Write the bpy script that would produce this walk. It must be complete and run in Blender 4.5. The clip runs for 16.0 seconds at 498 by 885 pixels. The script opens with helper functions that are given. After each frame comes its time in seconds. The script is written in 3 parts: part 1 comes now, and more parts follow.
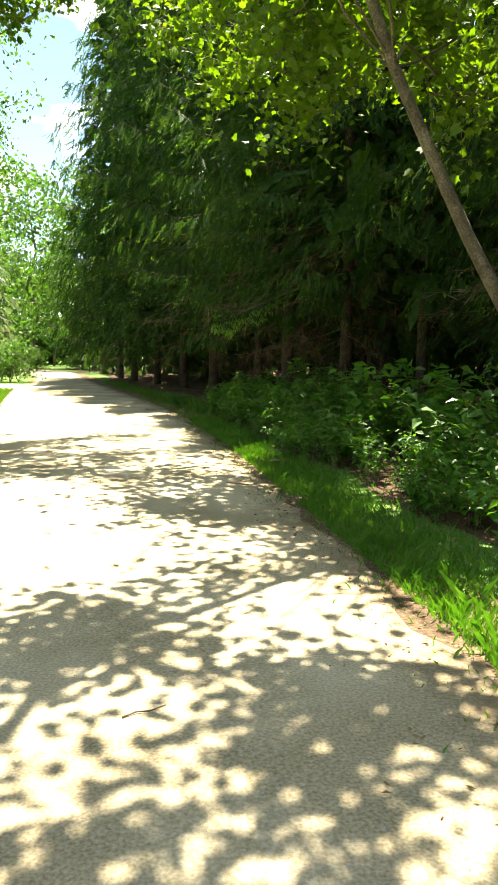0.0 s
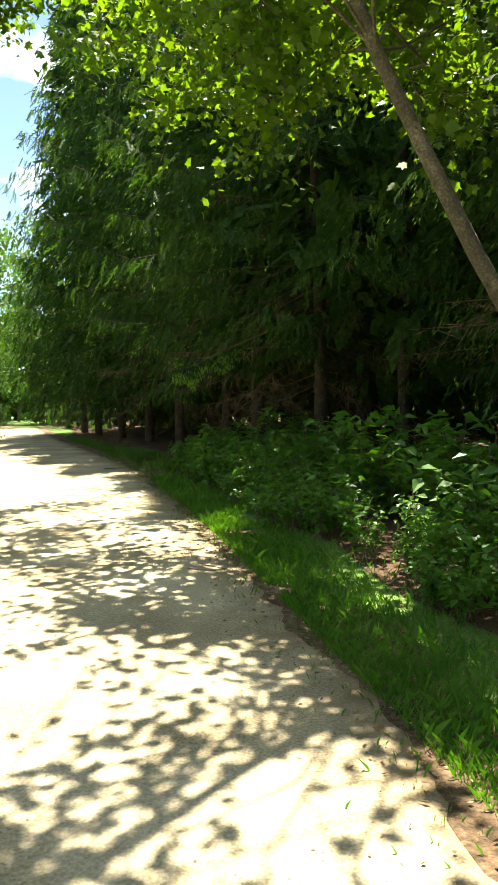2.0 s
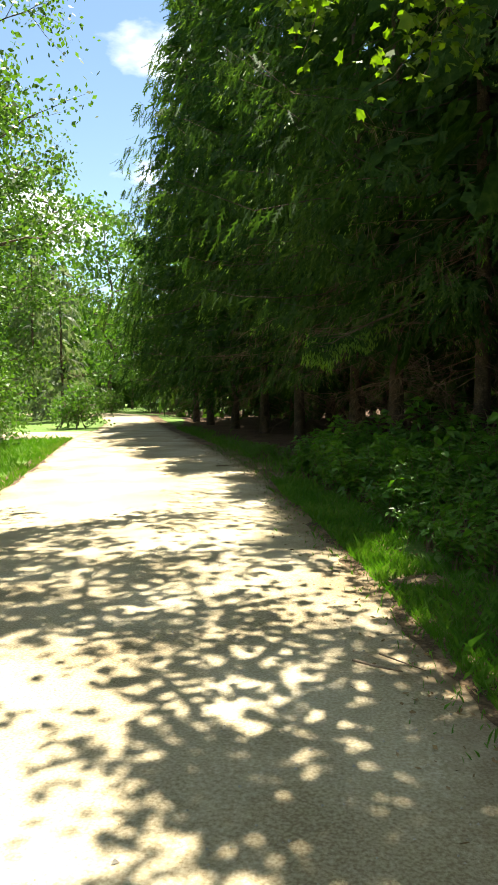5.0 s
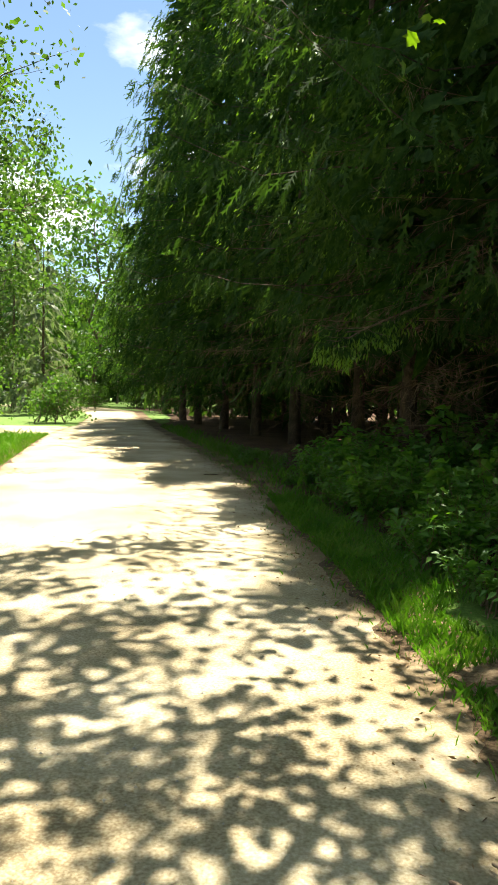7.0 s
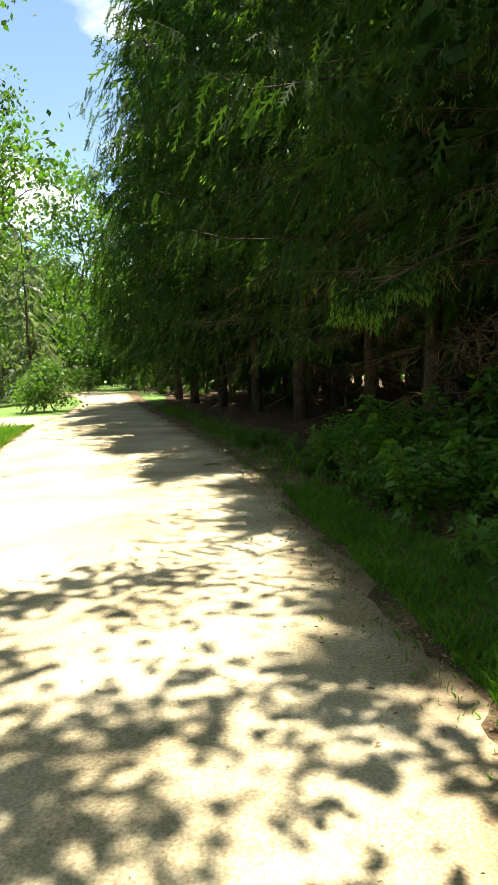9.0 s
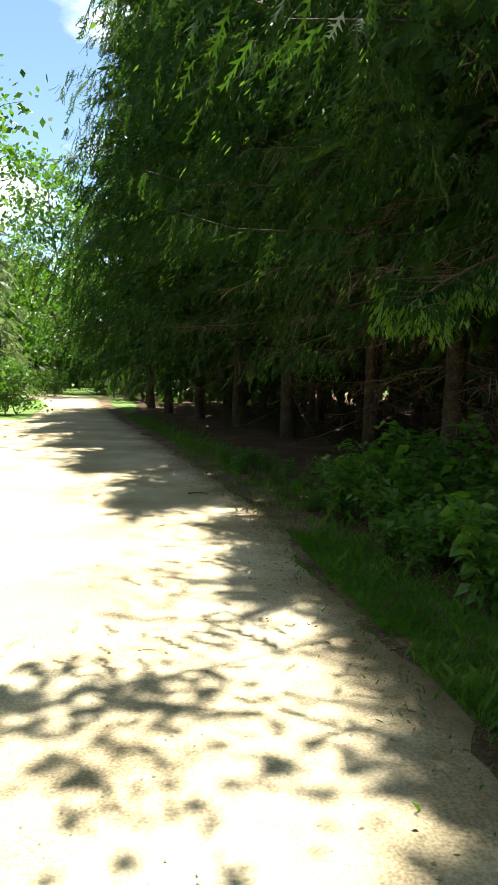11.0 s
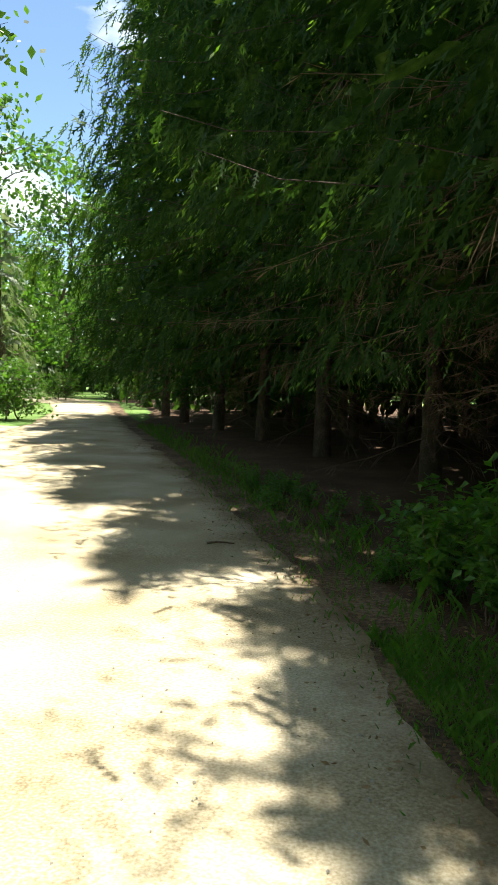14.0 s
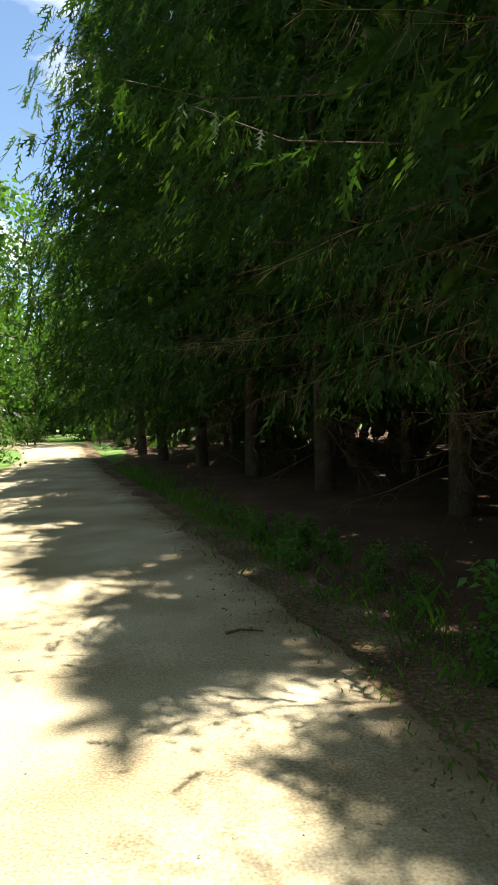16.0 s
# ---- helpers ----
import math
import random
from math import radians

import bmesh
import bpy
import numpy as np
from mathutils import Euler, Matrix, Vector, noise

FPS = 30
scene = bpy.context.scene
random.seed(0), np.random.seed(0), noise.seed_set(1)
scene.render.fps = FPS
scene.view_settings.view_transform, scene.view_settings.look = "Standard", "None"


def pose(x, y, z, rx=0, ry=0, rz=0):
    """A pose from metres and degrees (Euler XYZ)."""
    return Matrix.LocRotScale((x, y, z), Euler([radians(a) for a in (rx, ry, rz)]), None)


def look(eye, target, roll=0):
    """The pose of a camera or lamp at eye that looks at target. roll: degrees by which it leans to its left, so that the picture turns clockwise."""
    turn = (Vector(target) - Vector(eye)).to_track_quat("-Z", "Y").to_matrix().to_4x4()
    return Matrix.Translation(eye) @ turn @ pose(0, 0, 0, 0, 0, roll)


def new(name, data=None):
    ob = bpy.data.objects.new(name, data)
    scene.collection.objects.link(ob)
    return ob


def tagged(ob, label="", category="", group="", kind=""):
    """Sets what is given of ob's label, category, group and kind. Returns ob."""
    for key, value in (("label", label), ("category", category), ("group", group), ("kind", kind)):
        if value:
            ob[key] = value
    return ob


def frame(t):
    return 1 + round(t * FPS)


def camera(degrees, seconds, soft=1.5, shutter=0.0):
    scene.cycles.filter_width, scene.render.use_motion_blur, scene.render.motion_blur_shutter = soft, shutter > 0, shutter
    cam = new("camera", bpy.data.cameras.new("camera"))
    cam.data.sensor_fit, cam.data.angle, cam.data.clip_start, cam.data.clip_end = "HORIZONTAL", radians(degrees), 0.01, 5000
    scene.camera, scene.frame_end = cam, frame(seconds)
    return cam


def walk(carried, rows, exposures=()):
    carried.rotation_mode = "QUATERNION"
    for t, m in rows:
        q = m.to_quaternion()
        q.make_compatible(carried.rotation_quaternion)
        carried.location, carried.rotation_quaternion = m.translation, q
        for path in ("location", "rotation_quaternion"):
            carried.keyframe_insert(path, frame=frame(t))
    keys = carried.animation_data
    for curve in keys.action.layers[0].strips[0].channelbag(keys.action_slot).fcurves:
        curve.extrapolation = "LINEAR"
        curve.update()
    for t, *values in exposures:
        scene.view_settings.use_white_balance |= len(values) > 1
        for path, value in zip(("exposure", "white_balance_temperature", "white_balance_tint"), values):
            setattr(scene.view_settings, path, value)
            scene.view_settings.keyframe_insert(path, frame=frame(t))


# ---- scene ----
cam = camera(37.8, 16.0)
METRES, EYE, TILT, LEAN, TURN = 14.0, 1.48, 1.6, 0.0, 0.0
ROWS = [
    (0.0, 0.0, 0.0, 0.0, 0.01, -8.71, -0.07),
    (0.5, 0.0051, 0.0288, -0.0023, -0.51, -4.88, 2.86),
    (1.0, 0.0034, 0.0575, -0.0055, 0.97, -7.63, 1.15),
    (1.5, 0.0003, 0.0835, -0.0019, -2.91, -7.57, 0.88),
    (2.0, 0.0059, 0.11, 0.0004, -2.37, -5.03, 1.82),
    (2.5, -0.0017, 0.1456, -0.0085, 4.69, -8.29, -1.56),
    (3.0, -0.0107, 0.1715, -0.0034, 8.4, -7.46, -0.51),
    (3.5, -0.0084, 0.1985, -0.0004, 8.82, -3.24, 3.13),
    (4.0, -0.0156, 0.231, -0.0075, 6.82, -4.72, 0.93),
    (6.5, -0.0396, 0.3832, -0.0073, 5.44, -5.8, 2.05),
    (7.0, -0.0487, 0.4146, -0.0091, 5.36, -5.71, -0.79),
    (7.5, -0.0478, 0.4465, -0.0131, 1.37, -3.94, 4.34),
    (8.0, -0.0514, 0.476, -0.0111, 4.31, -6.81, 2.29),
    (8.5, -0.0634, 0.5062, -0.0096, 3.29, -5.62, 0.09),
    (9.0, -0.0654, 0.5373, -0.0117, 4.96, -7.84, 3.03),
    (11.5, -0.1046, 0.6839, -0.0127, 2.38, -7.02, -0.22),
    (12.0, -0.1032, 0.7139, -0.0158, 0.7, -7.85, 2.5),
    (12.5, -0.1129, 0.7456, -0.0187, 3.63, -7.57, 0.1),
    (13.0, -0.1198, 0.7751, -0.0168, 0.76, -8.18, 0.83),
    (13.5, -0.1179, 0.8051, -0.0162, 1.84, -5.88, 1.81),
    (14.0, -0.128, 0.834, -0.0186, 4.02, -6.55, -1.16),
    (14.5, -0.1371, 0.8621, -0.0182, 2.49, -6.53, 1.64),
    (15.0, -0.14, 0.893, -0.0168, 6.08, -6.24, 1.83),
    (15.5, -0.1531, 0.924, -0.0184, 4.76, -2.23, -1.25),
    (16.0, -0.1593, 0.9543, -0.022, 1.64, -4.22, 2.68),
]
walk(cam, [(t, pose(0, 0, EYE, TILT, LEAN, TURN) @ pose(METRES * x, METRES * y, METRES * z, 90 + pitch, roll, yaw)) for t, x, y, z, yaw, pitch, roll in ROWS],
     [(0.0, 2.6, 7500, 6), (4.0, 2.05, 7300, 6), (9.0, 1.95, 7300, 6), (11.5, 2.0, 6700, 6), (12.5, 1.95, 6600, 6), (16.0, 1.7, 6900, 6)])

# ---- light ----
SUN_EL, SUN_AZ = radians(67), radians(10)      # azimuth from +y towards +x: high, ahead
to_sun = Vector((math.sin(SUN_AZ) * math.cos(SUN_EL), math.cos(SUN_AZ) * math.cos(SUN_EL), math.sin(SUN_EL)))
world = bpy.data.worlds.new("world")
scene.world = world
world.use_nodes = True
wn, wl = world.node_tree.nodes, world.node_tree.links
sky = wn.new("ShaderNodeTexSky")
sky.sky_type, sky.sun_disc, sky.sun_elevation, sky.sun_rotation = "NISHITA", False, SUN_EL, SUN_AZ
sky.air_density, sky.dust_density, sky.ozone_density = 1.0, 0.0, 3.0
coord = wn.new("ShaderNodeTexCoord")
cloud_map = wn.new("ShaderNodeMapping")
cloud_map.inputs["Scale"].default_value = (1, 1, 2.2)
cloud_noise = wn.new("ShaderNodeTexNoise")
cloud_noise.inputs["Scale"].default_value, cloud_noise.inputs["Detail"].default_value = 4.2, 7
cloud_ramp = wn.new("ShaderNodeValToRGB")
cloud_ramp.color_ramp.elements[0].position, cloud_ramp.color_ramp.elements[1].position = 0.49, 0.62
cloud_mix = wn.new("ShaderNodeMix")
cloud_mix.data_type = "RGBA"
cloud_mix.inputs["B"].default_value = (9.0, 9.2, 9.6, 1)
wl.new(coord.outputs["Generated"], cloud_map.inputs["Vector"])
wl.new(cloud_map.outputs["Vector"], cloud_noise.inputs["Vector"])
wl.new(cloud_noise.outputs["Fac"], cloud_ramp.inputs["Fac"])
wl.new(cloud_ramp.outputs["Color"], cloud_mix.inputs["Factor"])
wl.new(sky.outputs["Color"], cloud_mix.inputs["A"])
wl.new(cloud_mix.outputs["Result"], wn["Background"].inputs["Color"])
wn["Background"].inputs["Strength"].default_value = 0.057
lamp = bpy.data.lights.new("sun", "SUN")
lamp.energy, lamp.angle, lamp.color = 5.0, radians(0.53), (1.0, 0.965, 0.91)
sun = new("sun", lamp)
sun.matrix_world = look(to_sun * 60, (0, 0, 0))


# ---- materials ----
def mat(name, stops, scale=3.0, rough=0.8, bump=0.0, bump_scale=60.0, translucent=None, detail=6.0, second=None, gloss=0.3, through_part=0.42):
    """A two-scale noise material: colour stops over coarse plus fine noise, bump, and light that comes through a leaf."""
    m = bpy.data.materials.new(name)
    m.use_nodes = True
    n, l = m.node_tree.nodes, m.node_tree.links
    b = n["Principled BSDF"]
    tc = n.new("ShaderNodeTexCoord")
    where = n.new("ShaderNodeNewGeometry")
    coarse, fine = n.new("ShaderNodeTexNoise"), n.new("ShaderNodeTexNoise")
    coarse.inputs["Scale"].default_value, coarse.inputs["Detail"].default_value = scale, detail
    fine.inputs["Scale"].default_value, fine.inputs["Detail"].default_value = second or scale * 9, 4.0
    for x in (coarse, fine):
        l.new(where.outputs["Position"], x.inputs["Vector"])
    mix = n.new("ShaderNodeMath")
    mix.operation = "MULTIPLY_ADD"
    mix.inputs[1].default_value = 0.5
    half = n.new("ShaderNodeMath")
    half.operation = "MULTIPLY"
    half.inputs[1].default_value = 0.5
    l.new(fine.outputs["Fac"], half.inputs[0])
    l.new(coarse.outputs["Fac"], mix.inputs[0])
    l.new(half.outputs[0], mix.inputs[2])
    ramp = n.new("ShaderNodeValToRGB")
    el = ramp.color_ramp.elements
    while len(el) < len(stops):
        el.new(0.5)
    for e, (p, c) in zip(el, stops):
        e.position, e.color = p, (*c, 1)
    l.new(mix.outputs[0], ramp.inputs["Fac"])
    l.new(ramp.outputs["Color"], b.inputs["Base Color"])
    b.inputs["Roughness"].default_value = rough
    b.inputs["Specular IOR Level"].default_value = gloss
    if bump:
        bn, bp = n.new("ShaderNodeTexNoise"), n.new("ShaderNodeBump")
        bn.inputs["Scale"].default_value, bn.inputs["Detail"].default_value = bump_scale, 5
        l.new(where.outputs["Position"], bn.inputs["Vector"])
        bp.inputs["Strength"].default_value, bp.inputs["Distance"].default_value = bump, 0.02
        l.new(bn.outputs["Fac"], bp.inputs["Height"])
        l.new(bp.outputs["Normal"], b.inputs["Normal"])
    if translucent:
        t, mx = n.new("ShaderNodeBsdfTranslucent"), n.new("ShaderNodeMixShader")
        tint = n.new("ShaderNodeMix")
        tint.data_type, tint.blend_type = "RGBA", "MULTIPLY"
        tint.inputs["Factor"].default_value = 1
        tint.inputs["B"].default_value = (*translucent, 1)
        l.new(ramp.outputs["Color"], tint.inputs["A"])
        l.new(tint.outputs["Result"], t.inputs["Color"])
        mx.inputs["Fac"].default_value = through_part
        l.new(b.outputs["BSDF"], mx.inputs[1])
        l.new(t.outputs["BSDF"], mx.inputs[2])
        l.new(mx.outputs["Shader"], n["Material Output"].inputs["Surface"])
    return m


GRAVEL = mat("gravel", [(0.36, (0.235, 0.18, 0.105)), (0.46, (0.345, 0.285, 0.18)), (0.54, (0.435, 0.37, 0.25)), (0.66, (0.56, 0.495, 0.365))], 0.9, 0.95, 0.3, 130, second=70, gloss=0.1)


def worn_edge(m, soil):
    """Brown soil and needles creeping over the gravel where the attribute margin is high."""
    n, l = m.node_tree.nodes, m.node_tree.links
    b = n["Principled BSDF"]
    margin = n.new("ShaderNodeAttribute")
    margin.attribute_name = "margin"
    where, patch = n.new("ShaderNodeNewGeometry"), n.new("ShaderNodeTexNoise")
    patch.inputs["Scale"].default_value, patch.inputs["Detail"].default_value = 2.6, 9
    patch.inputs["Roughness"].default_value = 0.7
    l.new(where.outputs["Position"], patch.inputs["Vector"])
    total, ramp, mix = n.new("ShaderNodeMath"), n.new("ShaderNodeMapRange"), n.new("ShaderNodeMix")
    total.operation = "ADD"
    ramp.inputs["From Min"].default_value, ramp.inputs["From Max"].default_value = 0.85, 1.3
    ramp.inputs["To Max"].default_value = 0.85
    mix.data_type = "RGBA"
    mix.inputs["B"].default_value = (*soil, 1)
    l.new(margin.outputs["Fac"], total.inputs[0])
    l.new(patch.outputs["Fac"], total.inputs[1])
    l.new(total.outputs[0], ramp.inputs["Value"])
    l.new(ramp.outputs["Result"], mix.inputs["Factor"])
    l.new(b.inputs["Base Color"].links[0].from_socket, mix.inputs["A"])
    l.new(mix.outputs["Result"], b.inputs["Base Color"])


worn_edge(GRAVEL, (0.15, 0.10, 0.055))
STONE = mat("pebble", [(0.3, (0.25, 0.22, 0.18)), (0.7, (0.5, 0.47, 0.4))], 30, 0.85, gloss=0.2)
LITTER = mat("needle_litter", [(0.3, (0.035, 0.02, 0.012)), (0.5, (0.085, 0.045, 0.024)), (0.72, (0.17, 0.11, 0.06))], 1.3, 0.95, 0.8, 50, second=40)
LAWN = mat("lawn", [(0.3, (0.05, 0.10, 0.015)), (0.5, (0.09, 0.17, 0.025)), (0.7, (0.17, 0.22, 0.06))], 0.8, 0.9, 0.7, 45, second=30)
GRASS = mat("grass_blade", [(0.3, (0.04, 0.12, 0.012)), (0.5, (0.08, 0.20, 0.022)), (0.7, (0.17, 0.26, 0.06))], 2.5, 0.55, translucent=(1.4, 1.6, 0.5))
SPRUCE = mat("spruce_needles", [(0.3, (0.015, 0.038, 0.013)), (0.5, (0.034, 0.076, 0.022)), (0.7, (0.10, 0.16, 0.045))], 0.9, 0.7, translucent=(1.4, 1.5, 0.45), second=9, through_part=0.34, gloss=0.06)
# fresh growth green; on the spruces its paleness also stands in for sunlight
SPRUCE_TIP = mat("fresh_and_lit_spruce", [(0.3, (0.07, 0.17, 0.025)), (0.7, (0.17, 0.29, 0.05))], 2.0, 0.5, translucent=(1.4, 1.5, 0.4), through_part=0.48)
TWIG = mat("dead_twig", [(0.3, (0.07, 0.045, 0.03)), (0.5, (0.15, 0.10, 0.065)), (0.7, (0.28, 0.21, 0.15))], 4, 0.9)
BARK = mat("spruce_bark", [(0.3, (0.03, 0.022, 0.016)), (0.5, (0.075, 0.052, 0.038)), (0.7, (0.18, 0.13, 0.095))], 5, 0.9, 1.0, 26)
MAPLE_BARK = mat("maple_bark", [(0.3, (0.045, 0.036, 0.026)), (0.5, (0.10, 0.08, 0.056)), (0.7, (0.23, 0.19, 0.14))], 6, 0.9, 0.9, 35)
MAPLE = mat("maple_leaf", [(0.3, (0.05, 0.11, 0.012)), (0.5, (0.085, 0.16, 0.018)), (0.7, (0.15, 0.20, 0.03))], 2.2, 0.5, translucent=(1.6, 1.65, 0.35), through_part=0.5)
LEAF = mat("broad_leaf", [(0.3, (0.03, 0.075, 0.018)), (0.5, (0.055, 0.12, 0.028)), (0.7, (0.11, 0.165, 0.045))], 0.8, 0.5, translucent=(1.3, 1.4, 0.5), second=7)
LEAF_PALE = mat("pale_leaf", [(0.3, (0.035, 0.088, 0.018)), (0.5, (0.066, 0.145, 0.028)), (0.7, (0.12, 0.20, 0.045))], 0.9, 0.5, translucent=(1.35, 1.5, 0.5), second=7)
SHRUB = mat("shrub_leaf", [(0.3, (0.05, 0.14, 0.02)), (0.5, (0.085, 0.21, 0.03)), (0.7, (0.15, 0.27, 0.05))], 2.5, 0.42, translucent=(1.3, 1.5, 0.4), second=15, gloss=0.45, through_part=0.48)
PINE = mat("pine_needles", [(0.3, (0.08, 0.115, 0.06)), (0.5, (0.14, 0.18, 0.10)), (0.7, (0.22, 0.25, 0.15))], 1.0, 0.6, translucent=(1.1, 1.2, 0.7), second=9)
DRY_LEAF = mat("dry_leaf", [(0.3, (0.16, 0.09, 0.04)), (0.7, (0.35, 0.24, 0.12))], 6, 0.8)

# ---- mesh helpers ----
rng = np.random.default_rng(7)


def sheet(name, v, k, m, smooth=False):
    """A mesh of faces with k corners each, laid out one after another in v."""
    v = np.asarray(v, dtype=np.float32).reshape(-1, 3)
    me = bpy.data.meshes.new(name)
    n = len(v)
    me.vertices.add(n)
    me.vertices.foreach_set("co", v.ravel())
    me.loops.add(n)
    me.loops.foreach_set("vertex_index", np.arange(n, dtype=np.int32))
    me.polygons.add(n // k)
    me.polygons.foreach_set("loop_start", np.arange(0, n, k, dtype=np.int32))
    me.polygons.foreach_set("loop_total", np.full(n // k, k, dtype=np.int32))
    me.update(calc_edges=True)
    me.materials.append(m)
    return me


def unit(a):
    return a / np.maximum(np.linalg.norm(a, axis=-1, keepdims=True), 1e-6)


def blades(p, way, length, width, fold=0.0, r=rng):
    """Pointed leaves as quads: at p, along way, with that length and width."""
    n = len(p)
    way = unit(way)
    side = unit(np.cross(way, unit(r.normal(size=(n, 3)))))
    up = np.cross(side, way)
    L, W = np.broadcast_to(length, n)[:, None], np.broadcast_to(width, n)[:, None]
    mid = p + way * L * 0.45 - up * W * fold
    return np.stack([p, mid + side * W * 0.5 + up * W * fold, p + way * L, mid - side * W * 0.5 + up * W * fold], 1)


SAW = np.array([(0.0, 0.0), (0.5, 0.22), (0.2, 0.36), (0.42, 0.66), (0.0, 1.0), (-0.34, 0.6), (-0.16, 0.46), (-0.5, 0.3)])


def tassels(p, way, length, width, r=rng, shape=SAW):
    """Jagged hanging needle twigs."""
    n = len(p)
    way = unit(way)
    side = unit(np.cross(way, unit(r.normal(size=(n, 3)))))
    up = np.cross(side, way)
    L, W = np.broadcast_to(length, n)[:, None, None], np.broadcast_to(width, n)[:, None, None]
    x, y = shape[None, :, :1], shape[None, :, 1:]
    bend = r.uniform(-0.2, 0.2, (n, 1, 1))
    return p[:, None] + W * side[:, None] * x + L * (way[:, None] * y + up[:, None] * bend * y * y)


LOBES = np.array([(0, 0), (0.28, 0.10), (0.55, 0.12), (0.42, 0.32), (0.60, 0.62), (0.30, 0.58), (0.0, 1.0),
                  (-0.30, 0.58), (-0.60, 0.62), (-0.42, 0.32), (-0.55, 0.12), (-0.28, 0.10)])


def lobed(p, way, size, r=rng):
    """Maple leaves with five lobes."""
    n = len(p)
    way = unit(way)
    side = unit(np.cross(way, unit(r.normal(size=(n, 3)) + (0, 0, 1.2))))
    up = np.cross(side, way)
    S = np.broadcast_to(size, n)[:, None, None]
    x, y = LOBES[None, :, :1], LOBES[None, :, 1:]
    return p[:, None] + S * (side[:, None] * x + way[:, None] * y - up[:, None] * (np.abs(x) * 0.35 + y * y * 0.25))


def tube(pts, radii, sides=8):
    """Quads of a tapered limb along pts."""
    pts = np.asarray(pts, float)
    d = unit(np.gradient(pts, axis=0))
    ref = np.where(np.abs(d[:, 2:]) > 0.9, [[1.0, 0, 0]], [[0, 0, 1.0]])
    a = unit(np.cross(d, ref))
    b = np.cross(d, a)
    ang = np.linspace(0, 2 * np.pi, sides, endpoint=False)
    ring = pts[:, None] + np.asarray(radii)[:, None, None] * (a[:, None] * np.cos(ang)[None, :, None] + b[:, None] * np.sin(ang)[None, :, None])
    nxt = np.roll(ring, -1, axis=1)
    return np.stack([ring[:-1], nxt[:-1], nxt[1:], ring[1:]], 2).reshape(-1, 4, 3)


def limb(start, end, sag=0.0, n=6, wob=0.05, r=rng):
    """A crooked line from start to end that sags in its middle."""
    s = np.linspace(0, 1, n)[:, None]
    start, end = np.asarray(start, float), np.asarray(end, float)
    pts = start + (end - start) * s
    pts[:, 2] -= (sag * 4 * s * (1 - s))[:, 0]
    pts[1:-1] += r.normal(size=(n - 2, 3)) * wob
    return pts


def weld(me):
    bm = bmesh.new()
    bm.from_mesh(me)
    bmesh.ops.remove_doubles(bm, verts=bm.verts, dist=0.0005)
    for f in bm.faces:
        f.smooth = True
    bm.to_mesh(me)
    bm.free()
    return me


def thing(name, parts, label, category, group="", at=None):
    """An Empty at the base with its parts: (name, mesh, label, kind)."""
    e = new(name)
    for pn, me, pl, pk in parts:
        o = new(pn, me)
        o.parent = e
        tagged(o, pl, kind=pk)
    tagged(e, label, category, group)
    if at is not None:
        e.matrix_basis = at
    return e


# ---- the plan ----
RIGHT = [(-30, 2.6), (-8, 2.0), (0, 1.5), (3.4, 1.2), (7, 0.55), (9.5, 0.1), (12, -0.4), (14.6, -1.0), (16.5, -1.35), (18, -1.75), (20, -2.35), (22.4, -3.1), (28, -5.0), (34, -7.0), (42, -9.5), (53, -12.6), (60, -17), (64, -24), (66, -40)]
LEFT = [(-30, -2.4), (-8, -2.9), (0, -3.3), (6, -3.8), (11.9, -4.7), (18.5, -6.5), (25.5, -8.5), (30, -9.6), (34, -10.2), (42, -12.2), (50, -15.2), (55, -19), (59, -26), (61, -40)]


def edge(side, y):
    return np.interp(y, [a for a, b in side], [b for a, b in side])


def ragged(y, seed):
    return np.array([noise.noise((0.9 * t, seed, 0)) * 0.16 + noise.noise((4.1 * t, seed, 3)) * 0.07 for t in np.atleast_1d(y)])


# ground, forest floor and road
gx = np.concatenate([[-900, -200], np.arange(-60, 61, 4.0), [200, 900]])
gv = []
for i in range(len(gx) - 1):
    for j in range(len(gx) - 1):
        a, b, c, d = gx[i], gx[i + 1], gx[j], gx[j + 1]
        gv.append([(a, c, 0), (b, c, 0), (b, d, 0), (a, d, 0)])
ground = tagged(new("ground", weld(sheet("ground", gv, 4, LAWN))), "green grassy ground reaching to the woods", kind="structure")


def band(name, ys, xl, xr, m, z, crown=0.0, cols=10):
    s = np.linspace(0, 1, cols + 1)
    x = xl[:, None] + (xr - xl)[:, None] * s
    zz = z + crown * (1 - (2 * s - 1) ** 2)[None] + 0 * x
    y = np.repeat(ys[:, None], cols + 1, 1)
    for i in range(x.shape[0]):
        for j in range(1, cols):
            zz[i, j] += 0.012 * noise.noise((x[i, j] * 0.8, y[i, j] * 0.5, 1.0)) * (crown > 0)
    g = np.stack([x, y, zz], -1)
    q = np.stack([g[:-1, :-1], g[:-1, 1:], g[1:, 1:], g[1:, :-1]], 2).reshape(-1, 4, 3)
    return weld(sheet(name, q, 4, m))


ys = np.concatenate([np.arange(-30, -2, 1.0), np.arange(-2, 30, 0.12), np.arange(30, 66, 0.5)])
road = tagged(new("road", band("road", ys, edge(LEFT, ys) + ragged(ys, 2.0), edge(RIGHT, ys) + ragged(ys, 8.0), GRAVEL, 0.012, 0.03, 24)),
              "pale compacted gravel road dappled with leaf shade", kind="structure")
margin = road.data.attributes.new("margin", "FLOAT", "POINT")
for v in road.data.vertices:
    from_right, from_left = float(edge(RIGHT, v.co.y)) - v.co.x, v.co.x - float(edge(LEFT, v.co.y))
    margin.data[v.index].value = max(0.0, 0.85 - from_right / 1.1, 0.7 - from_left / 0.7)
side_q = []
